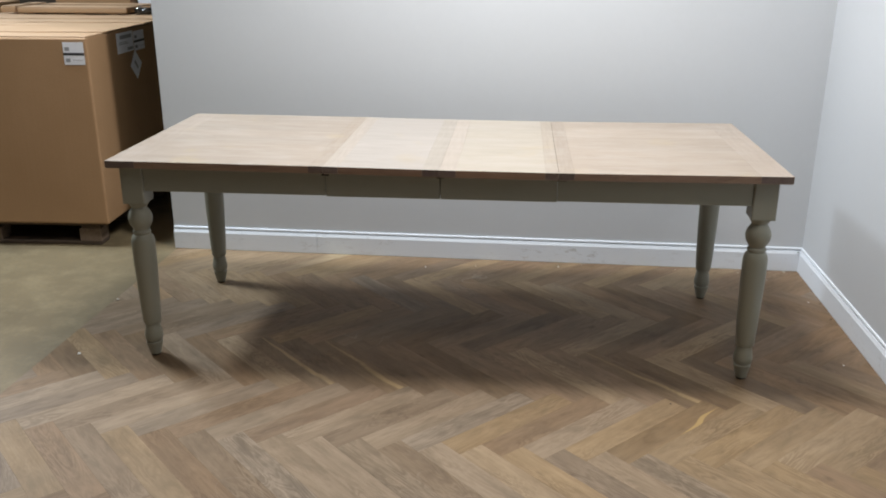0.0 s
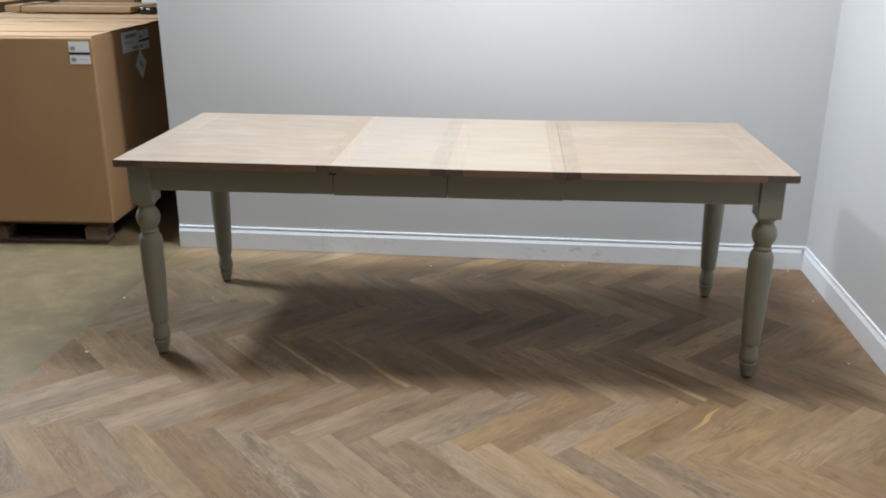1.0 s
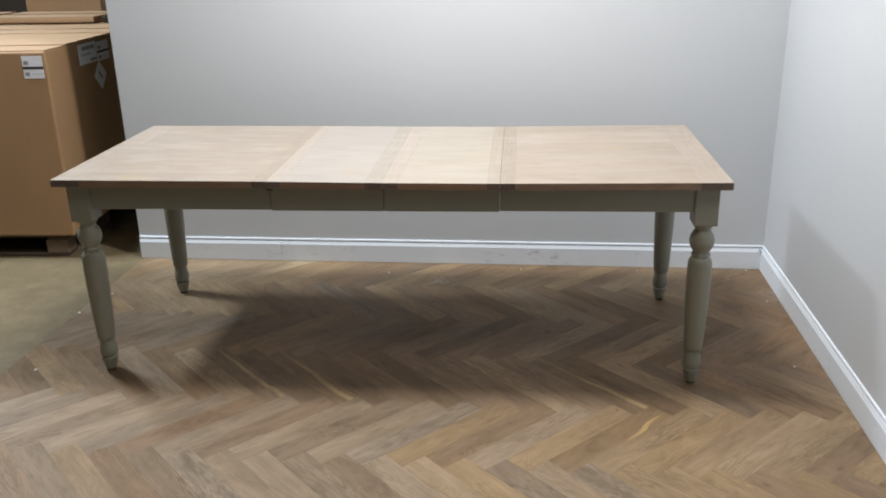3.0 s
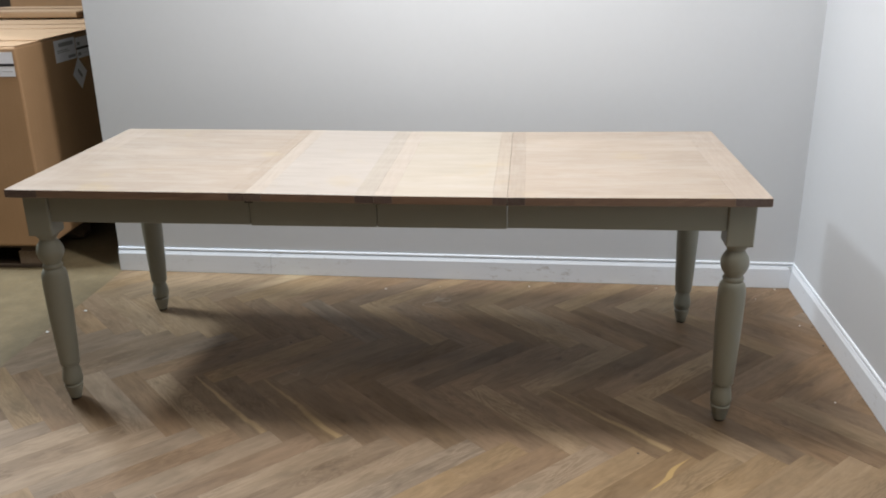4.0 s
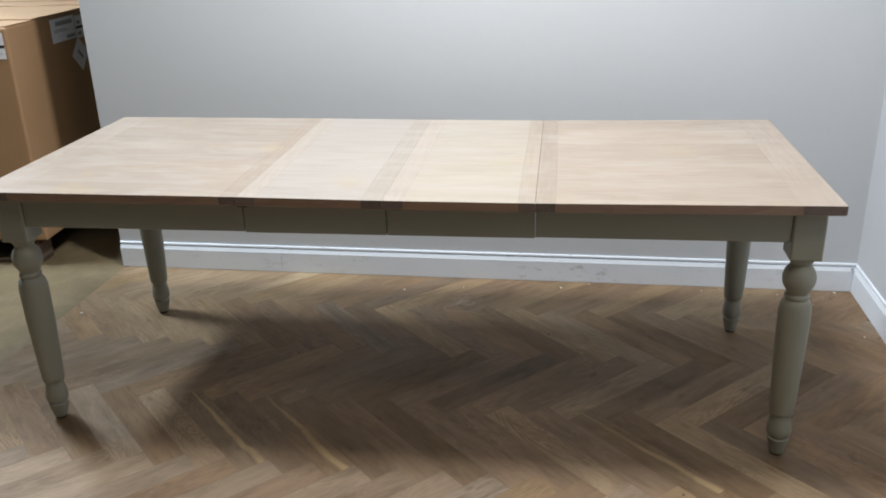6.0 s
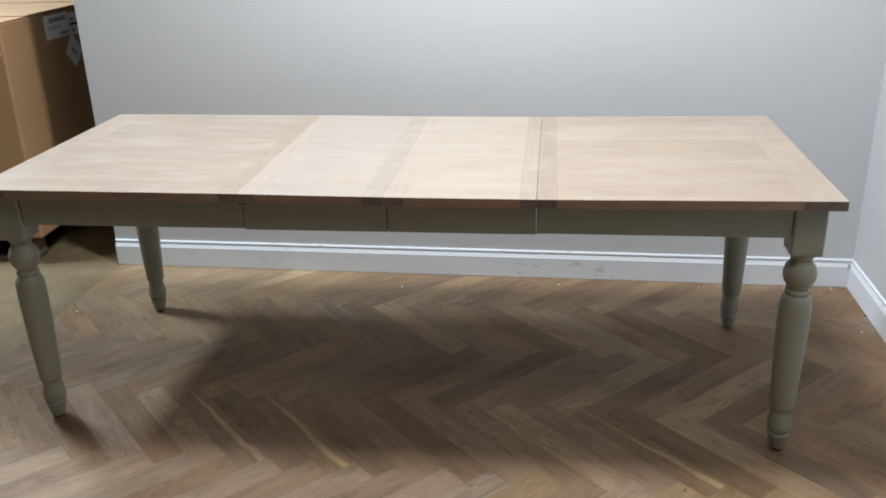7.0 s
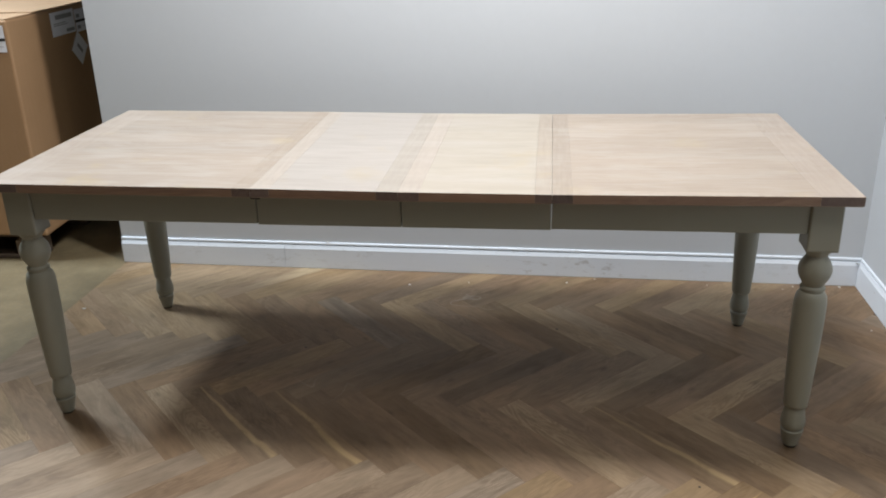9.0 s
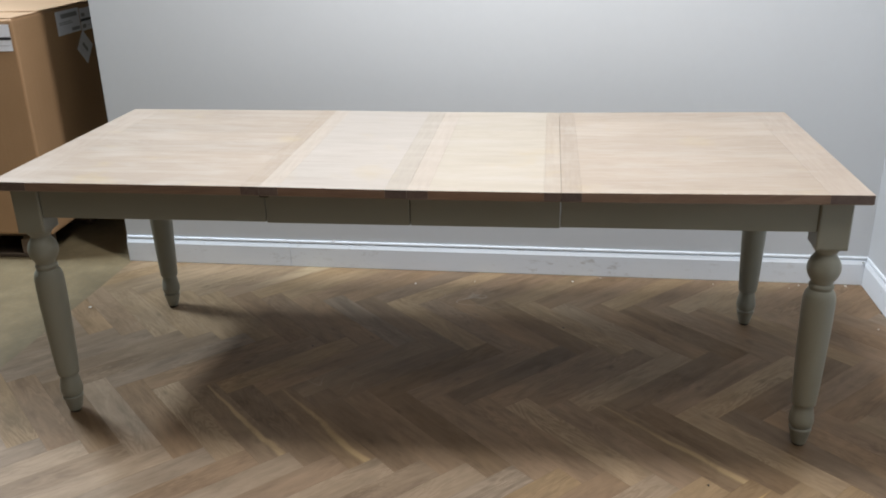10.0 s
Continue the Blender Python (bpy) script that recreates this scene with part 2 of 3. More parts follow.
oak_curl = wood("brown oak with a pale curl", (0.147, 0.099, 0.056), (0.199, 0.136, 0.080), (0.235, 0.167, 0.103), "x", 0.46, 0.07, 1.0, 0.17,
                curl=(0.419, 0.299, 0.145))
oak_swirl = wood("greyed oak with a swirling figure", (0.149, 0.109, 0.076), (0.200, 0.153, 0.109), (0.282, 0.219, 0.158), "x", 0.46, 0.07, 0.8, 0.44, swirl=(0.35, 0.65))
oak_orange = wood("orange oak", (0.194, 0.126, 0.074), (0.261, 0.175, 0.103), (0.306, 0.215, 0.135), "x", 0.46, 0.07, 1.0, 0.3)
oak_pale = wood("brown oak with a broad pale streak", (0.162, 0.107, 0.063), (0.212, 0.142, 0.086), (0.257, 0.177, 0.110), "x", 0.46, 0.07, 1.0, 0.2,
                ((0.440, 0.345, 0.210), -0.006, 0.055, 0.05, 0.85))
joint_mat = plain("dark floor joint", (0.087, 0.061, 0.043), 0.9)

conc = Nodes("worn yellowish concrete", 0.62)
cv = conc.coords()
c1, c2, c3 = conc.noise(cv, 1.3, 4), conc.noise(cv, 7.0, 6, 0.65), conc.noise(cv, 90.0, 4)
ccol = conc.ramp(c1, ((0.3, (0.116, 0.086, 0.044)), (0.7, (0.213, 0.160, 0.084))))
ccol = conc.mix(conc.span(c2, 0.45, 0.66, 0.0, 0.5), ccol, (0.266, 0.213, 0.120))
ccol = conc.mix(conc.span(c3, 0.4, 0.7, 0.0, 0.45), ccol, (0.13, 0.112, 0.075))
conc.colour(ccol).bump(c3, 0.15, 0.001)
concrete = conc.mat

def kraft(name, pale, rough):
    """Corrugated board: flutes, blotches and, by pale, lamp sheen mixed into the colour."""
    card = Nodes(name, rough)
    cdv = card.coords()
    flute = card.noise(card.coords((160, 160, 1.2)), 1.0, 2)
    blot = card.noise(cdv, 2.5, 4)
    fine = card.noise(cdv, 120.0, 3)
    kcol = card.ramp(blot, ((0.3, (0.348, 0.207, 0.104)), (0.7, (0.404, 0.246, 0.130))))
    kcol = card.mix(card.span(fine, 0.35, 0.7, 0.0, 0.3), kcol, (0.27, 0.165, 0.088))
    kcol = card.mix(card.span(flute, 0.35, 0.65, 0.0, 0.12), kcol, (0.44, 0.29, 0.17))
    kcol = card.mix(card.span(blot, 0.35, 0.65, 0.6 * pale, pale), kcol, (0.52, 0.455, 0.36))
    card.colour(kcol).bump(flute, 0.10, 0.0008)
    return card.mat


cardboard = kraft("corrugated cardboard", 0.0, 0.66)
# copy for the top flaps, with the lamps' pale sheen put into its colour
sheen_card = kraft("dusty corrugated cardboard", 0.12, 0.58)

label_white = plain("white paper label", (0.82, 0.84, 0.90), 0.45)
label_black = plain("black print", (0.02, 0.02, 0.025), 0.5)
label_grey = plain("grey print", (0.30, 0.31, 0.33), 0.5)
tape_mat = plain("clear brown packing tape", (0.36, 0.25, 0.15), 0.15)
film = Nodes("black stretch film", 0.07)
crinkle = film.noise(film.coords((1, 1, 1)), 38.0, 2, 0.5, 0.6)
film_black = film.colour(film.mix(film.span(crinkle, 0.4, 0.7), (0.012, 0.011, 0.010), (0.03, 0.026, 0.022))).bump(crinkle, 0.6, 0.006).mat
pallet_wood = wood("weathered pallet wood", (0.045, 0.029, 0.019), (0.07, 0.047, 0.031), (0.10, 0.070, 0.047), "x", 0.8, 0.2)
block_wood = wood("pressed pallet block", (0.10, 0.066, 0.043), (0.15, 0.105, 0.071), (0.19, 0.138, 0.098), "y", 0.85, 0.25)
plaster = plain("white plaster crumb", (0.72, 0.70, 0.66), 0.8)
dark_wall = paint("dark hall wall", (0.10, 0.085, 0.07), 0.8, (0.07, 0.06, 0.05), 0.5, 0.5)
# for unseen surfaces; cream is chosen so that their bounce light is warm
unseen_cream = paint("cream hall paint", (0.235, 0.203, 0.155), 0.7, (0.19, 0.165, 0.125), 0.4, 0.6)


# ---------------------------------------------------------------- mesh helpers
def part(name, bm, material, parent=None, label=""):
    """Links a bmesh as one object, under a thing or a part."""
    me = bpy.data.meshes.new(name)
    bm.normal_update()
    bm.to_mesh(me)
    bm.free()
    for m in material if isinstance(material, (list, tuple)) else (material,):
        me.materials.append(m)
    ob = new(name, me)
    if parent:
        ob.parent = parent
    if label:
        tagged(ob, label)
    return ob


def shared(name, me, parent):
    ob = new(name, me)
    ob.parent = parent
    return ob


def box(x0, x1, y0, y1, z0, z1, bevel=0.0, bm=None, seg=1):
    """A block with eased edges."""
    bm = bm or bmesh.new()
    made = bmesh.ops.create_cube(bm, size=1.0)["verts"]
    for v in made:
        v.co = (x0 + (v.co.x + 0.5) * (x1 - x0), y0 + (v.co.y + 0.5) * (y1 - y0), z0 + (v.co.z + 0.5) * (z1 - z0))
    if bevel:
        edges = list({e for v in made for e in v.link_edges})
        bmesh.ops.bevel(bm, geom=edges, offset=bevel, segments=seg, affect="EDGES", profile=0.5)
    return bm


def lathe(profile, steps=40, bm=None):
    """A turned piece from (height, radius) pairs, from the bottom up."""
    bm = bm or bmesh.new()
    rings = []
    for z, r in profile:
        rings.append([bm.verts.new((r * math.cos(a), r * math.sin(a), z)) for a in (2 * math.pi * k / steps for k in range(steps))])
    for low, high in zip(rings, rings[1:]):
        for k in range(steps):
            f = bm.faces.new((low[k], low[(k + 1) % steps], high[(k + 1) % steps], high[k]))
            f.smooth = True
    bm.faces.new(rings[0][::-1])
    bm.faces.new(rings[-1])
    return bm


def smooth_profile(keys, per=5):
    """Catmull-Rom through (height, radius) keys; a key with a third value True is a sharp ring."""
    out = []
    for i in range(len(keys) - 1):
        p1, p2 = keys[i], keys[i + 1]
        p0 = keys[i - 1] if i and len(p1) == 2 else p1
        p3 = keys[i + 2] if i + 2 < len(keys) and len(p2) == 2 else p2
        for k in range(per):
            t = k / per
            q = []
            for a in (0, 1):
                m1, m2 = (p2[a] - p0[a]) / 2, (p3[a] - p1[a]) / 2
                q.append((2 * t**3 - 3 * t**2 + 1) * p1[a] + (t**3 - 2 * t**2 + t) * m1 + (3 * t**2 - 2 * t**3) * p2[a] + (t**3 - t**2) * m2)
            out.append((q[0], max(q[1], 0.001)))
    out.append(tuple(keys[-1][:2]))
    return out


def sweep(profile, a, b, out):
    """A moulding: (depth, height) pairs drawn from a to b along the floor, depth along out."""
    bm = bmesh.new()
    ends = []
    for p in (a, b):
        ends.append([bm.verts.new((p[0] + out[0] * d, p[1] + out[1] * d, h)) for d, h in profile])
    n = len(profile)
    for k in range(n):
        bm.faces.new((ends[0][k], ends[0][(k + 1) % n], ends[1][(k + 1) % n], ends[1][k]))
    bm.faces.new(ends[0][::-1])
    bm.faces.new(ends[1])
    bmesh.ops.recalc_face_normals(bm, faces=bm.faces)
    return bm


def empty(name, m, label, category, group=""):
    ob = new(name)
    ob.matrix_world = m
    ob.empty_display_size = 0.1
    return tagged(ob, label, category, group)


# ---------------------------------------------------------------- the setting
WX0, WX1, WY = -1.92, 1.215, 4.315  # open end of the back wall, face of the side wall, face of the back wall
wall_north = tagged(part("wall_north", box(WX0, 1.335, WY, WY + 0.12, -0.05, 2.75), wall_paint), "light grey painted partition wall with an open end", "wall", kind="structure")
wall_east = tagged(part("wall_east", box(WX1, WX1 + 0.12, -3.0, WY, -0.05, 2.75), wall_paint), "light grey painted side wall meeting the back wall", "wall", kind="structure")
tagged(part("wall_south", box(-10.0, WX1 + 0.12, -3.12, -3.0, -0.05, 4.2), unseen_cream), "unseen plain cream wall of the hall, warms the bounced light", "wall", kind="structure")
tagged(part("wall_west", box(-10.12, -10.0, -3.12, 12.0, -0.05, 4.2), dark_wall), "dark far wall of the warehouse", "wall", kind="structure")
tagged(part("wall_far", box(-10.12, 6.0, 12.0, 12.12, -0.05, 4.2), dark_wall), "dark far wall of the warehouse", "wall", kind="structure")
tagged(part("wall_store", box(6.0, 6.12, WY, 12.12, -0.05, 4.2), dark_wall), "dark wall of the store behind the display", "wall", kind="structure")
tagged(part("wall_side_upper", box(WX1 + 0.12, 6.0, WY, WY + 0.12, -0.05, 4.2), dark_wall), "dark wall of the store beside the display", "wall", kind="structure")
tagged(part("ceiling", box(-10.12, 6.12, -3.12, 12.12, 4.2, 4.3), unseen_cream), "unseen cream ceiling of the hall, warms the bounced light", "ceiling", kind="structure")

SKIRT = [(0.0, 0.0015), (0.013, 0.0015), (0.013, 0.0880), (0.0120, 0.0905), (0.0095, 0.0960), (0.0080, 0.1010), (0.0070, 0.1028), (0.0015, 0.1033), (0.0015, 0.1080), (0.0070, 0.1086), (0.0075, 0.1115), (0.0065, 0.1165), (0.004, 0.1185), (0.0, 0.1185)]
SEAM = -1.165
for a, b in ((WX0 + 0.001, SEAM - 0.0008), (SEAM + 0.0008, WX1 - 0.0005)):
    tagged(part("baseboard", sweep(SKIRT, (a, WY), (b, WY), (0, -1)), skirt_paint), "scuffed white moulded skirting board along the grey wall", "skirting board", kind="structure")
tagged(part("baseboard", sweep(SKIRT, (WX1, WY - 0.0152), (WX1, -3.0), (-1, 0)), skirt_paint), "scuffed white moulded skirting board along the side wall", "skirting board", kind="structure")

floor = tagged(part("floor", box(WX0 + 0.01, WX1 + 0.005, -3.0, WY + 0.005, -0.06, -0.010), joint_mat), "worn oak herringbone parquet floor in mixed browns", "floor", kind="structure")
ground = bmesh.new()
box(-10.12, WX0 + 0.01, -3.12, 12.12, -0.06, -0.003, bm=ground)
box(WX0 + 0.01, 6.12, WY + 0.005, 12.12, -0.06, -0.003, bm=ground)
tagged(part("concrete_floor", ground, concrete), "worn yellowish concrete floor of the warehouse", "floor", kind="structure")


# ---------------------------------------------------------------- the extending table
table = empty("dining_table", pose(-0.410, 3.502, 0, 0, 0, 1.2), "extended dining table, limed oak top, sage green painted turned legs", "dining table")
HX, HY, Z0, Z1 = 1.169, 0.460, 0.748, 0.775
JOINTS = (-HX, -0.398, 0.002, 0.404, HX)
SAG = (0.0, -0.003, -0.007, -0.008, -0.003)  # the top dips a little over its joints


def drop_at(x):
    return float(np.interp(x, JOINTS, SAG))


def board(x0, x1, y0, y1):
    bm = box(x0, x1, y0, y1, Z1 - 0.024, Z1, 0.00015)
    for v in bm.verts:
        v.co.z += drop_at(v.co.x)
    bm.normal_update()
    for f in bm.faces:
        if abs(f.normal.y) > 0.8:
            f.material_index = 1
    return bm


def top_section(name, a, b, left, right, material, ends, label, cuts, open_joints=()):
    """One part of the top: planks lengthwise between cross boards at its ends."""
    g = 0.0001
    core = box(a + 0.002, b - 0.002, -HY + 0.004, HY - 0.004, Z0, Z1 - 0.0225)
    for v in core.verts:
        v.co.z += drop_at(v.co.x)
    base = part(name, core, top_wood, table, label)
    for x0, x1, cross in ((a + g, a + left - g, ends[0]), (b - right + g, b - g, ends[1])):
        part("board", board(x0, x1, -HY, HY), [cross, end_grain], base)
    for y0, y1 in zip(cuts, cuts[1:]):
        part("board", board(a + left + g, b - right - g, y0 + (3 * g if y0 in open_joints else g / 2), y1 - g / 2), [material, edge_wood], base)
    return base


top_section("tabletop", JOINTS[0], JOINTS[1] - 0.0002, 0.105, 0.050, tan_wood, (cross_end, cross_brown), "limed oak end section of the top",
            (-HY, -0.360, -0.245, -0.120, 0.005, 0.120, 0.228, 0.330, HY), (0.330,))
top_section("leaf", JOINTS[1], JOINTS[2] - 0.0002, 0.052, 0.058, leaf_wood, (cross_pale, cross_mauve), "paler limed oak extension leaf",
            (-HY, -0.368, -0.215, -0.057, 0.080, 0.210, 0.335, HY), (-0.368, -0.057))
top_section("leaf", JOINTS[2], JOINTS[3] - 0.0007, 0.056, 0.044, cream_wood, (cross_pale, cross_beige), "paler limed oak extension leaf",
            (-HY, -0.352, -0.190, -0.070, 0.065, 0.195, 0.330, HY))
top_section("tabletop", JOINTS[3], JOINTS[4], 0.052, 0.105, top_wood, (cross_brown, cross_wood), "limed oak end section of the top",
            (-HY, -0.425, -0.328, -0.205, -0.085, 0.030, 0.130, 0.225, 0.318, HY))

# aprons: front and back in four lengths, and one at each end
LEGX, LEGY = 1.097, 0.384
for y0, y1 in ((-0.417, -0.397), (0.397, 0.417)):
    for x0, x1 in ((-LEGX + 0.0415, -0.4003), (-0.3980, 0.0008), (0.0033, 0.4026), (0.4038, LEGX - 0.0415)):
        low = 0.003 if abs(x0 + x1) < 0.5 else 0.0  # the leaves hang a little lower
        part("apron", box(x0, x1, y0, y1, 0.657 - low, 0.7475 - 3.2 * low, 0.0015), sage, table)
for x in (-LEGX, LEGX):
    part("apron", box(x - 0.010 + math.copysign(0.02, x), x + 0.010 + math.copysign(0.02, x), -LEGY + 0.0415, LEGY - 0.0415, 0.657, 0.7475, 0.0015), sage, table)
# dark strips added to stop light showing through two of the apron joints
for x in (-0.3992, 0.0021):
    part("batten", box(x - 0.02, x + 0.02, -0.3965, -0.385, 0.662, 0.7435, 0.001), glide_mat, table, "dark strip added behind the apron joint to block light")
for x, half in ((-0.399, 0.013), (0.002, 0.014), (0.408, 0.026)):
    for y in (-0.404, 0.404):
        part("joint_clip", box(x - half, x + half, y - 0.0165, y + 0.0165, 0.7290, 0.7470 + drop_at(x), 0.001), glide_mat, table, "small dark metal clip at the leaf joint")

LEG = smooth_profile([(0.007, 0.0190), (0.012, 0.0205), (0.030, 0.0245), (0.048, 0.0290), (0.0555, 0.0305), (0.0580, 0.0290, True), (0.0600, 0.0255, True), (0.0635, 0.0255, True), (0.0660, 0.0305, True),
                      (0.080, 0.0332), (0.100, 0.0312), (0.122, 0.0272), (0.1280, 0.0262, True), (0.1330, 0.0262, True), (0.1360, 0.0318, True), (0.190, 0.0350), (0.270, 0.0380), (0.360, 0.0410),
                      (0.440, 0.0418), (0.468, 0.0400), (0.482, 0.0345), (0.4870, 0.0290, True), (0.4910, 0.0300), (0.4960, 0.0325), (0.5010, 0.0305), (0.5040, 0.0270, True), (0.512, 0.0300),
                      (0.528, 0.0390), (0.547, 0.0428), (0.566, 0.0390), (0.582, 0.0300), (0.5870, 0.0270, True), (0.5920, 0.0275), (0.600, 0.0330), (0.607, 0.0375), (0.615, 0.0385)])


def table_leg(x, y):
    bm = lathe(LEG, 44)
    blk = box(-0.0408, 0.0408, -0.0408, 0.0408, 0.608, 0.7478)
    low = [e for e in blk.edges if all(v.co.z < 0.61 for v in e.verts)]
    bmesh.ops.bevel(blk, geom=low, offset=0.007, segments=3, affect="EDGES", profile=0.5)
    sides = [e for e in blk.edges if abs(e.verts[0].co.z - e.verts[1].co.z) > 0.05]
    bmesh.ops.bevel(blk, geom=sides, offset=0.006, segments=4, affect="EDGES", profile=0.5)
    me = bpy.data.meshes.new("block")
    blk.to_mesh(me)
    blk.free()
    bm.from_mesh(me)
    bpy.data.meshes.remove(me)
    leg = part("leg", bm, sage, table)
    leg.location = (x, y, 0)
    part("glide", lathe([(0.0, 0.0150), (0.002, 0.0165), (0.0075, 0.0165)], 24), glide_mat, leg, "black plastic glide")


for sx in (-1, 1):
    for sy in (-1, 1):
        table_leg(sx * LEGX, sy * LEGY)


# ---------------------------------------------------------------- cartons and pallets
def carton(x, y, z, wide, deep, high, turn, label, layers=None, group="cartons on pallets"):
    """A closed carton: walls and top flaps that lie over one another. Origin at the front right bottom corner."""
    ob = empty("cardboard_box", pose(x, y, z, 0, 0, turn), label, "box", group)
    bm = box(-wide, 0, 0, deep, 0, high - 0.004, min(0.011, 0.2 * high), seg=3)
    bmesh.ops.subdivide_edges(bm, edges=[e for e in bm.edges if e.calc_length() > 0.1], cuts=7, use_grid_fill=True)
    rnd = random.Random(round(x * 1000 + y * 77))
    seed = Vector((rnd.random() * 9, rnd.random() * 9, 0))
    for v in bm.verts:
        v.co += Vector((1, 1, 0.3)) * 0.002 * noise.noise(v.co * 2.3 + seed)
    part("body", bm, cardboard, ob)
    mid = deep / 2
    for v0, v1, lift, skew in layers or ((0.002, mid - 0.002, 0.0, 0.0), (mid + 0.002, deep - 0.002, 0.0, 0.0)):
        fl = box(-wide + 0.003, -0.003, v0, v1, high - 0.0042, high + 0.0005, 0.0012)
        bmesh.ops.subdivide_edges(fl, edges=[e for e in fl.edges if e.calc_length() > 0.3], cuts=29, use_grid_fill=True)
        for v in fl.verts:
            near = 1 - (v.co.y - v0) / max(v1 - v0, 0.01)
            v.co.z += lift + 0.004 * near * (0.4 + noise.noise(Vector((v.co.x * 3, v0 * 9, 0.3)) + seed)) * (1 if lift else 0.3)
            if lift and near > 0.9:  # torn, uneven front edge
                tear = noise.noise(Vector((v.co.x * 5, v0 * 7, 1.7)) + seed) + 0.6 * noise.noise(Vector((v.co.x * 17, v0 * 7, 4.1)) + seed)
                v.co.y += 0.022 * max(tear, -0.2)
            v.co.y += skew * v.co.x
        part("flap", fl, sheen_card, ob)
    if not layers:
        part("tape", box(-wide + 0.002, -0.002, mid - 0.024, mid + 0.024, high + 0.0022, high + 0.0030), tape_mat, ob, "shiny brown packing tape")
    return ob


def paper(parent, name, m, w, h, marks, label):
    """A stuck paper label with its print, lying in the xz plane of m and facing -y."""
    p = part(name, box(-w / 2, w / 2, 0, 0.0012, -h / 2, h / 2), label_white, parent, label)
    p.matrix_local = m
    for u0, u1, v0, v1, ink in marks:
        part("print", box(u0 * w - w / 2, u1 * w - w / 2, -0.0008, 0.0002, v0 * h - h / 2, v1 * h - h / 2), ink, p)
    return p


def pallet(x, y, turn, wide, deep, label):
    ob = empty("pallet", pose(x, y, 0, 0, 0, turn), label, "pallet", "pallets under the cartons")
    for k in range(3):
        yy = 0.0 + k * (deep - 0.1) / 2
        part("board", box(-wide, 0, yy, yy + 0.1, 0.0, 0.018, 0.002), pallet_wood, ob)
        for xx in (-wide, -wide / 2 - 0.05, -0.115):
            part("block", box(xx, xx + 0.115, yy, yy + 0.1, 0.018, 0.088, 0.003), block_wood, ob, "paler pressed wood block")
    for k in range(3):
        xx = -wide + k * (wide - 0.1) / 2
        part("board", box(xx, xx + 0.1, 0, deep, 0.088, 0.104, 0.002), pallet_wood, ob)
    for k in range(5):
        yy = k * (deep - 0.1) / 4
        part("board", box(-wide, 0, yy, yy + 0.1, 0.104, 0.120, 0.002), pallet_wood, ob)
    return ob


TURN_BOX = 3.5
corner = pose(-2.255, 4.285, 0, 0, 0, TURN_BOX)


def on_stack(u, v):
    p = corner @ Vector((u, v, 0))
    return p.x, p.y


pallet(*on_stack(-0.065, 0.03), TURN_BOX, 1.2, 0.98, "weathered softwood pallet under a large carton")
LAYERS = ((0.0105, 0.37, 0.0, 0.0), (0.212, 0.60, 0.0025, 0.012), (0.575, 0.845, 0.0015, -0.02), (0.80, 0.915, 0.004, 0.02), (0.885, 1.045, 0.002, 0.0))
big = carton(*on_stack(0, 0), 0.1205, 1.22, 1.05, 0.948, TURN_BOX, "large brown cardboard carton on a pallet, loose top flaps", LAYERS)
L1 = [(0.08, 0.30, 0.62, 0.78, label_grey), (0.0, 1.0, 0.42, 0.53, label_black), (0.08, 0.30, 0.12, 0.28, label_grey), (0.42, 0.9, 0.2, 0.215, label_grey)]
paper(big, "label", pose(-0.066, -0.0022, 0.869), 0.102, 0.108, L1, "white shipping label with a black band")
L2 = [(0.2, 0.9, 0.68, 0.86, label_grey), (0.60, 0.95, 0.08, 0.22, label_grey), (0.1, 0.6, 0.5, 0.53, label_grey), (0.1, 0.7, 0.42, 0.45, label_grey)]
paper(big, "label", pose(0.0024, 0.467, 0.877, 0, 0, 90), 0.220, 0.106, L2, "white printed shipping label")
paper(big, "label", pose(0.0024, 0.660, 0.870, 0, 0, 90), 0.150, 0.104, L1, "white shipping label with a black band")
paper(big, "label", pose(0.0030, 0.585, 0.745, 0, 45, 90), 0.112, 0.112, [(0.25, 0.75, 0.42, 0.58, label_grey)], "white diamond warning label")

# further cartons behind, and what lies on them
pallet(-2.366, 5.375, TURN_BOX, 1.2, 1.45, "weathered softwood pallet under two cartons")
carton(-2.332, 5.341, 0.1205, 1.24, 0.74, 0.948, TURN_BOX, "wide brown cardboard carton behind another, top flaps shut", ((0.0, 0.40, 0.004, 0.01), (0.37, 0.74, 0.0, 0.0)))
carton(-2.378, 6.086, 0.1205, 1.24, 0.74, 0.950, TURN_BOX, "wide brown cardboard carton behind another, taped shut")
carton(-2.66, 5.60, 1.082, 0.72, 0.46, 0.036, 1.0, "flat brown cardboard carton lying on a larger one")
carton(-3.41, 5.62, 1.082, 0.10, 0.42, 0.040, 3.0, "narrow flat cardboard carton lying on a larger one")
carton(-2.985, 6.36, 1.078, 0.56, 0.42, 0.42, 1.0, "orange-brown cardboard carton standing on a larger one")
white_box = empty("white_box", pose(-2.90, 6.45, 1.078, 0, 0, 4), "small white paper box standing on a carton", "box")
part("body", box(-0.07, 0.07, 0, 0.12, 0, 0.2, 0.004, seg=2), label_white, white_box)
part("lid", box(-0.072, 0.072, -0.002, 0.122, 0.17, 0.203, 0.003), label_white, white_box)
carton(-4.45, 6.6, 0.002, 0.9, 0.8, 1.05, 0.0, "dull brown cardboard carton in the dark of the store")

roll = empty("film_roll", pose(-2.57, 5.68, 1.0795, 0, 0, 20), "black roll of stretch film lying on a carton", "film roll")
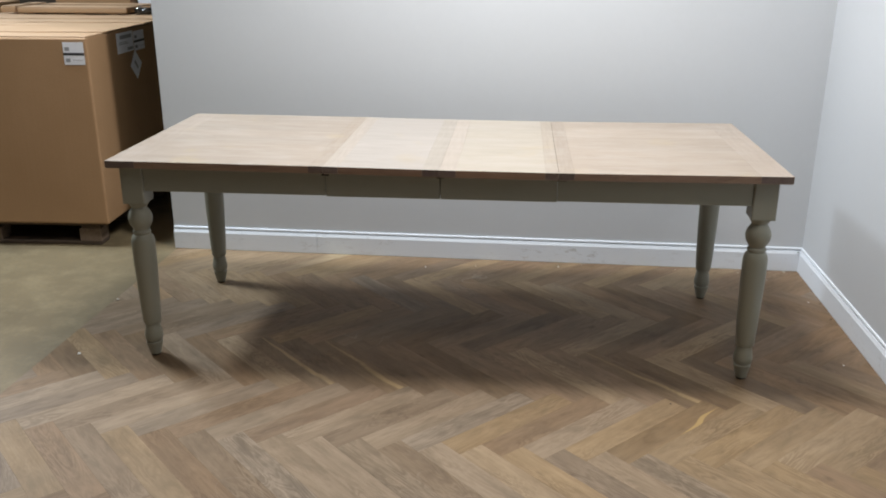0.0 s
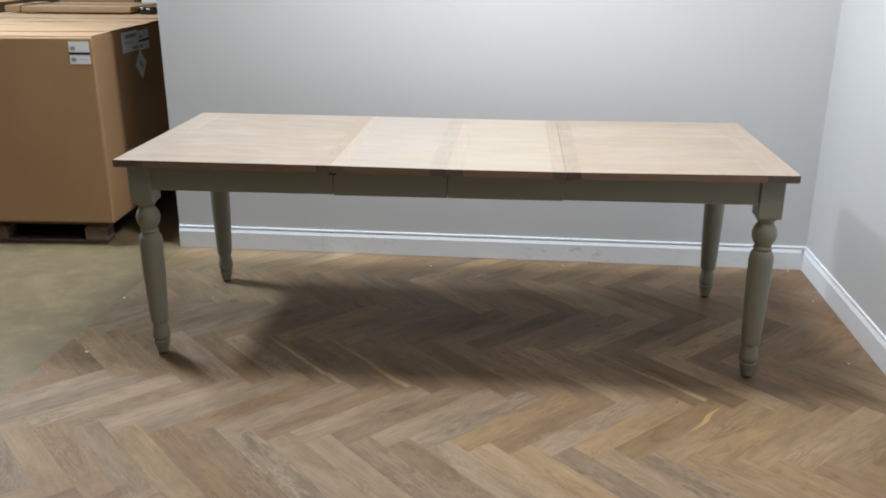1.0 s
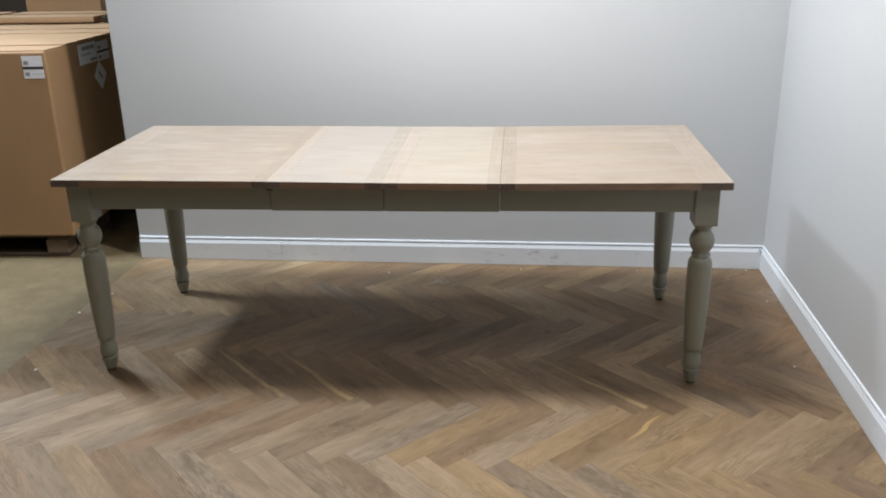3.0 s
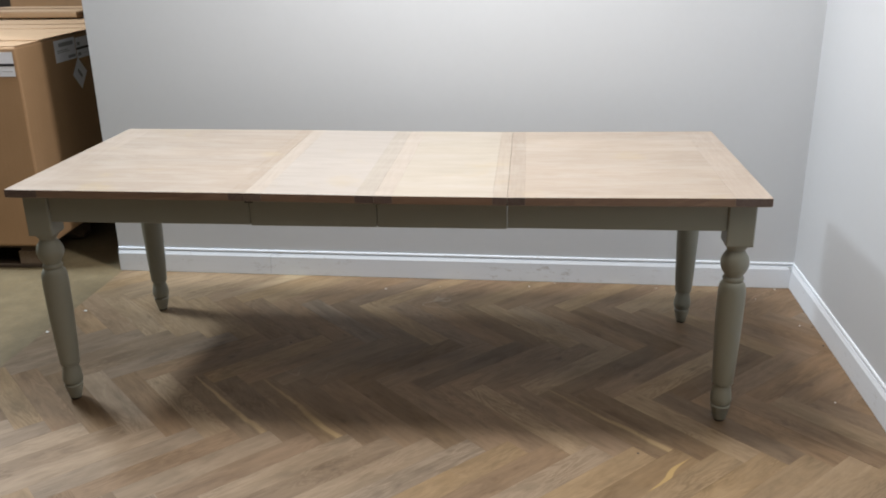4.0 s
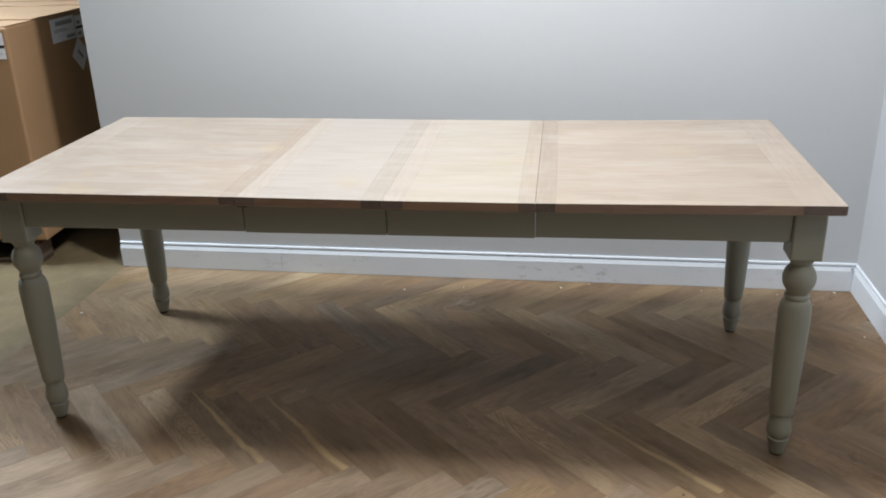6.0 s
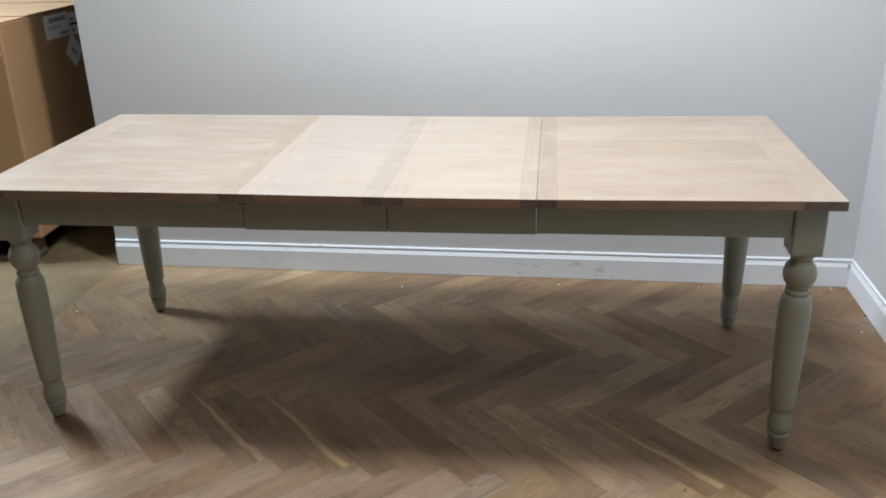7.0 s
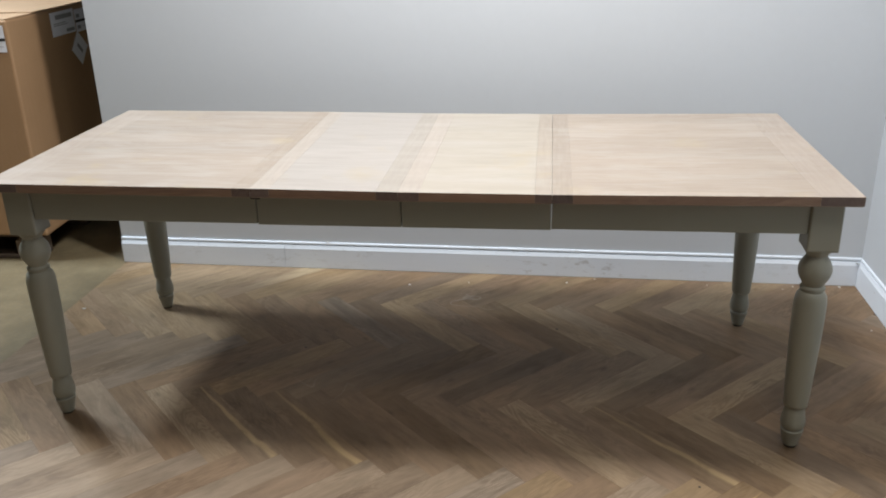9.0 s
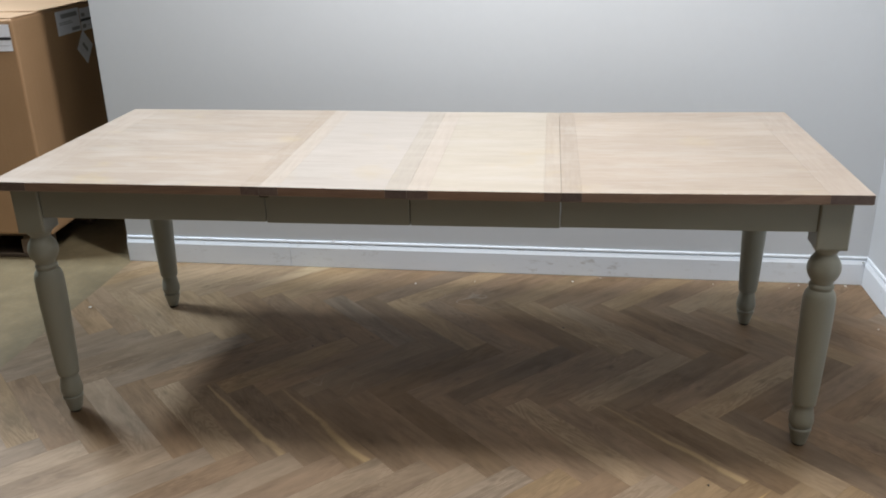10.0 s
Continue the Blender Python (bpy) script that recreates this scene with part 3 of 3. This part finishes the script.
part("film", lathe(smooth_profile([(0.0, 0.060, True), (0.005, 0.067), (0.013, 0.070), (0.024, 0.069), (0.034, 0.062), (0.040, 0.050, True)], 4), 40), film_black, roll)
part("core", lathe([(0.001, 0.030), (0.0415, 0.030)], 24), cardboard, roll, "cardboard core of the roll")


# ---------------------------------------------------------------- crumbs on the floor
def crumb(x, y, size, seed, material=plaster, name="plaster_crumb", label="small white crumb of plaster on the parquet", group="plaster crumbs"):
    rnd = random.Random(seed)
    bm = bmesh.new()
    bmesh.ops.create_icosphere(bm, subdivisions=1, radius=size)
    for v in bm.verts:
        v.co *= rnd.uniform(0.6, 1.3)
        v.co.z = v.co.z * 0.4
    low = min(v.co.z for v in bm.verts)
    for v in bm.verts:
        v.co.z -= low
    ob = tagged(part(name, bm, material), label, "crumb", group)
    ob.location = (x, y, 0.0005)
    return ob


for k, (x, y, size) in enumerate(((-0.590, 4.158, 0.005), (1.029, 4.165, 0.003), (1.135, 4.280, 0.006), (-1.845, 3.815, 0.007), (-1.893, 3.596, 0.007), (0.055, 4.235, 0.004), (0.169, 4.283, 0.004),
                                  (0.912, 4.246, 0.003), (0.956, 4.275, 0.004), (-0.347, 4.201, 0.003), (1.145, 3.90, 0.004), (0.62, 4.26, 0.003), (1.10, 3.28, 0.004), (-1.791, 3.06, 0.008))):
    crumb(x, y, size, k)

lump = crumb(-0.972, 4.3105, 0.006, 77)
lump.location.z = 0.1186

filler = crumb(WX1 - 0.020, WY - 0.020, 0.007, 91, filler_mat, "filler_blob", "grey-green blob of old filler in the skirting corner", "filler")
filler.location.z = 0.0985

for k, (x, y) in enumerate(((-0.866, 3.581), (0.022, 3.807), (0.68, 3.93), (1.19, 3.89), (1.185, 3.72), (0.415, 2.912))):
    crumb(x, y, 0.0045, 40 + k, glide_mat, "dark_speck", "small dark speck of dirt on the parquet", "dark specks")

# ---------------------------------------------------------------- parquet
L, W, TURN_P = 0.5105, 0.0911, 0.5
EX, EY = math.cos(radians(TURN_P)), math.sin(radians(TURN_P))
P = Vector((math.cos(radians(TURN_P - 45)), math.sin(radians(TURN_P - 45))))
Q = Vector((math.cos(radians(TURN_P + 45)), math.sin(radians(TURN_P + 45))))
ORIGIN = Vector((-0.018, 2.524))
NEAR = 1.15  # planks past this line, towards the entrance, are one joined mesh
XA, XB, YB = WX0 + 0.012, WX1 - 0.0120, WY - 0.0120
# woods of the planks, row by row, as letters from the first number on
WOODS = {"l": oak_light, "m": oak_mid, "g": oak_grey, "d": oak_dark, "t": oak_tan, "s": oak_sap, "f": oak_faint, "c": oak_curl, "w": oak_swirl, "o": oak_orange, "p": oak_pale}
KNOWN = {}
for kind, row, first, letters in (
    ("b", 0, -16, "lglgllmlmlglwtmltcttttt"),
    ("a", 0, -16, "mgtmgtmgwllwglttglwtttmtm"),
    ("b", 1, -18, "lggggggmmtmgddmdmmtdmtdmm"),
    ("a", 1, -19, "mgmdtmdlmtsdfdmdmmtmfdtdmmt"),
    ("b", 2, -16, "tttttpttmmmtmmtmmtm"),
    ("a", 2, -18, "tloottttmmmgdtmmdttmdmmtmm"),
):
    for k, letter in enumerate(letters):
        KNOWN[kind, row, first + k] = WOODS[letter]
MIXED = [oak_mid, oak_mid, oak_mid, oak_mid, oak_tan, oak_grey]


def clip(poly, axis, limit, keep_less):
    out = []
    for a, b in zip(poly, poly[1:] + poly[:1]):
        ia, ib = ((p[axis] <= limit) == keep_less for p in (a, b))
        if ia:
            out.append(a)
        if ia != ib:
            t = (limit - a[axis]) / (b[axis] - a[axis])
            out.append(a + (b - a) * t)
    return out


def prism(bm, poly, top, ease):
    """A plank from its outline: eased top edge, sides down to the bed."""
    mid = sum(poly, Vector((0, 0))) / len(poly)
    inner = [p + (mid - p).normalized() * ease * 1.4 for p in poly]
    rings = [[bm.verts.new((p.x, p.y, z)) for p in ring] for ring, z in ((poly, -0.009), (poly, top - ease * 0.6), (inner, top))]
    n = len(poly)
    for low, high in zip(rings, rings[1:]):
        for k in range(n):
            bm.faces.new((low[k], low[(k + 1) % n], high[(k + 1) % n], high[k]))
    bm.faces.new(rings[2])


def area(poly):
    return 0.5 * sum(a.x * b.y - b.x * a.y for a, b in zip(poly, poly[1:] + poly[:1]))


whole = {}
rest = {}
gap = 0.00010
rnd = random.Random(5)
for row in (*range(-7, 4), -8):
    for n in range(-34, 26):
        for kind in "ab":
            base = ORIGIN + P * (n * W - row * L) + Q * (n * W + row * L)
            if kind == "a":
                mid, ux, uy = base + P * (L / 2) + Q * (W / 2), P, Q
            else:
                mid, ux, uy = base + P * (W / 2) + Q * (W + L / 2), Q, -P
            flat = [Vector((sx * (L / 2 - gap), sy * (W / 2 - gap))) for sx, sy in ((-1, -1), (1, -1), (1, 1), (-1, 1))]
            poly = [mid + ux * p.x + uy * p.y for p in flat]
            cut = clip(clip(clip(clip(poly, 0, XA, False), 0, XB, True), 1, YB, True), 1, -3.0, False)
            pick = rnd.choice(MIXED)
            lift = rnd.uniform(-0.0003, 0.0001)
            if len(cut) < 3 or abs(area(cut)) < 2e-4:
                continue
            mat = KNOWN.get((kind, row, n), pick)
            angle = math.atan2(ux.y, ux.x)
            clipped = abs(area(cut)) < 0.999 * abs(area(poly))
            if max(p.y for p in cut) < NEAR:
                rest.setdefault(kind, {}).setdefault(mat.name, []).append(([Vector((p.dot(ux), p.dot(uy))) for p in cut], lift, angle))
                continue
            if clipped:
                local = [Vector(((p - mid).dot(ux), (p - mid).dot(uy))) for p in cut]
                bm = bmesh.new()
                prism(bm, local, 0.0, 0.0002)
                ob = part("plank", bm, mat, floor)
            else:
                if mat.name not in whole:
                    bm = bmesh.new()
                    prism(bm, flat, 0.0, 0.0002)
                    me = bpy.data.meshes.new("plank")
                    bm.to_mesh(me)
                    bm.free()
                    me.materials.append(mat)
                    whole[mat.name] = me
                ob = shared("plank", whole[mat.name], floor)
            ob.location, ob.rotation_euler = (mid.x, mid.y, lift), (0, 0, angle)

for kind in "ab":
    bm = bmesh.new()
    names = sorted(rest[kind])
    for k, name in enumerate(names):
        for cut, lift, angle in rest[kind][name]:
            first = len(bm.faces)
            prism(bm, cut, lift, 0.0002)
            bm.faces.ensure_lookup_table()
            for f in bm.faces[first:]:
                f.material_index = k
    ob = tagged(part("parquet_rest", bm, [bpy.data.materials[m] for m in names], floor), kind="stuff")
    ob.rotation_euler = (0, 0, angle)
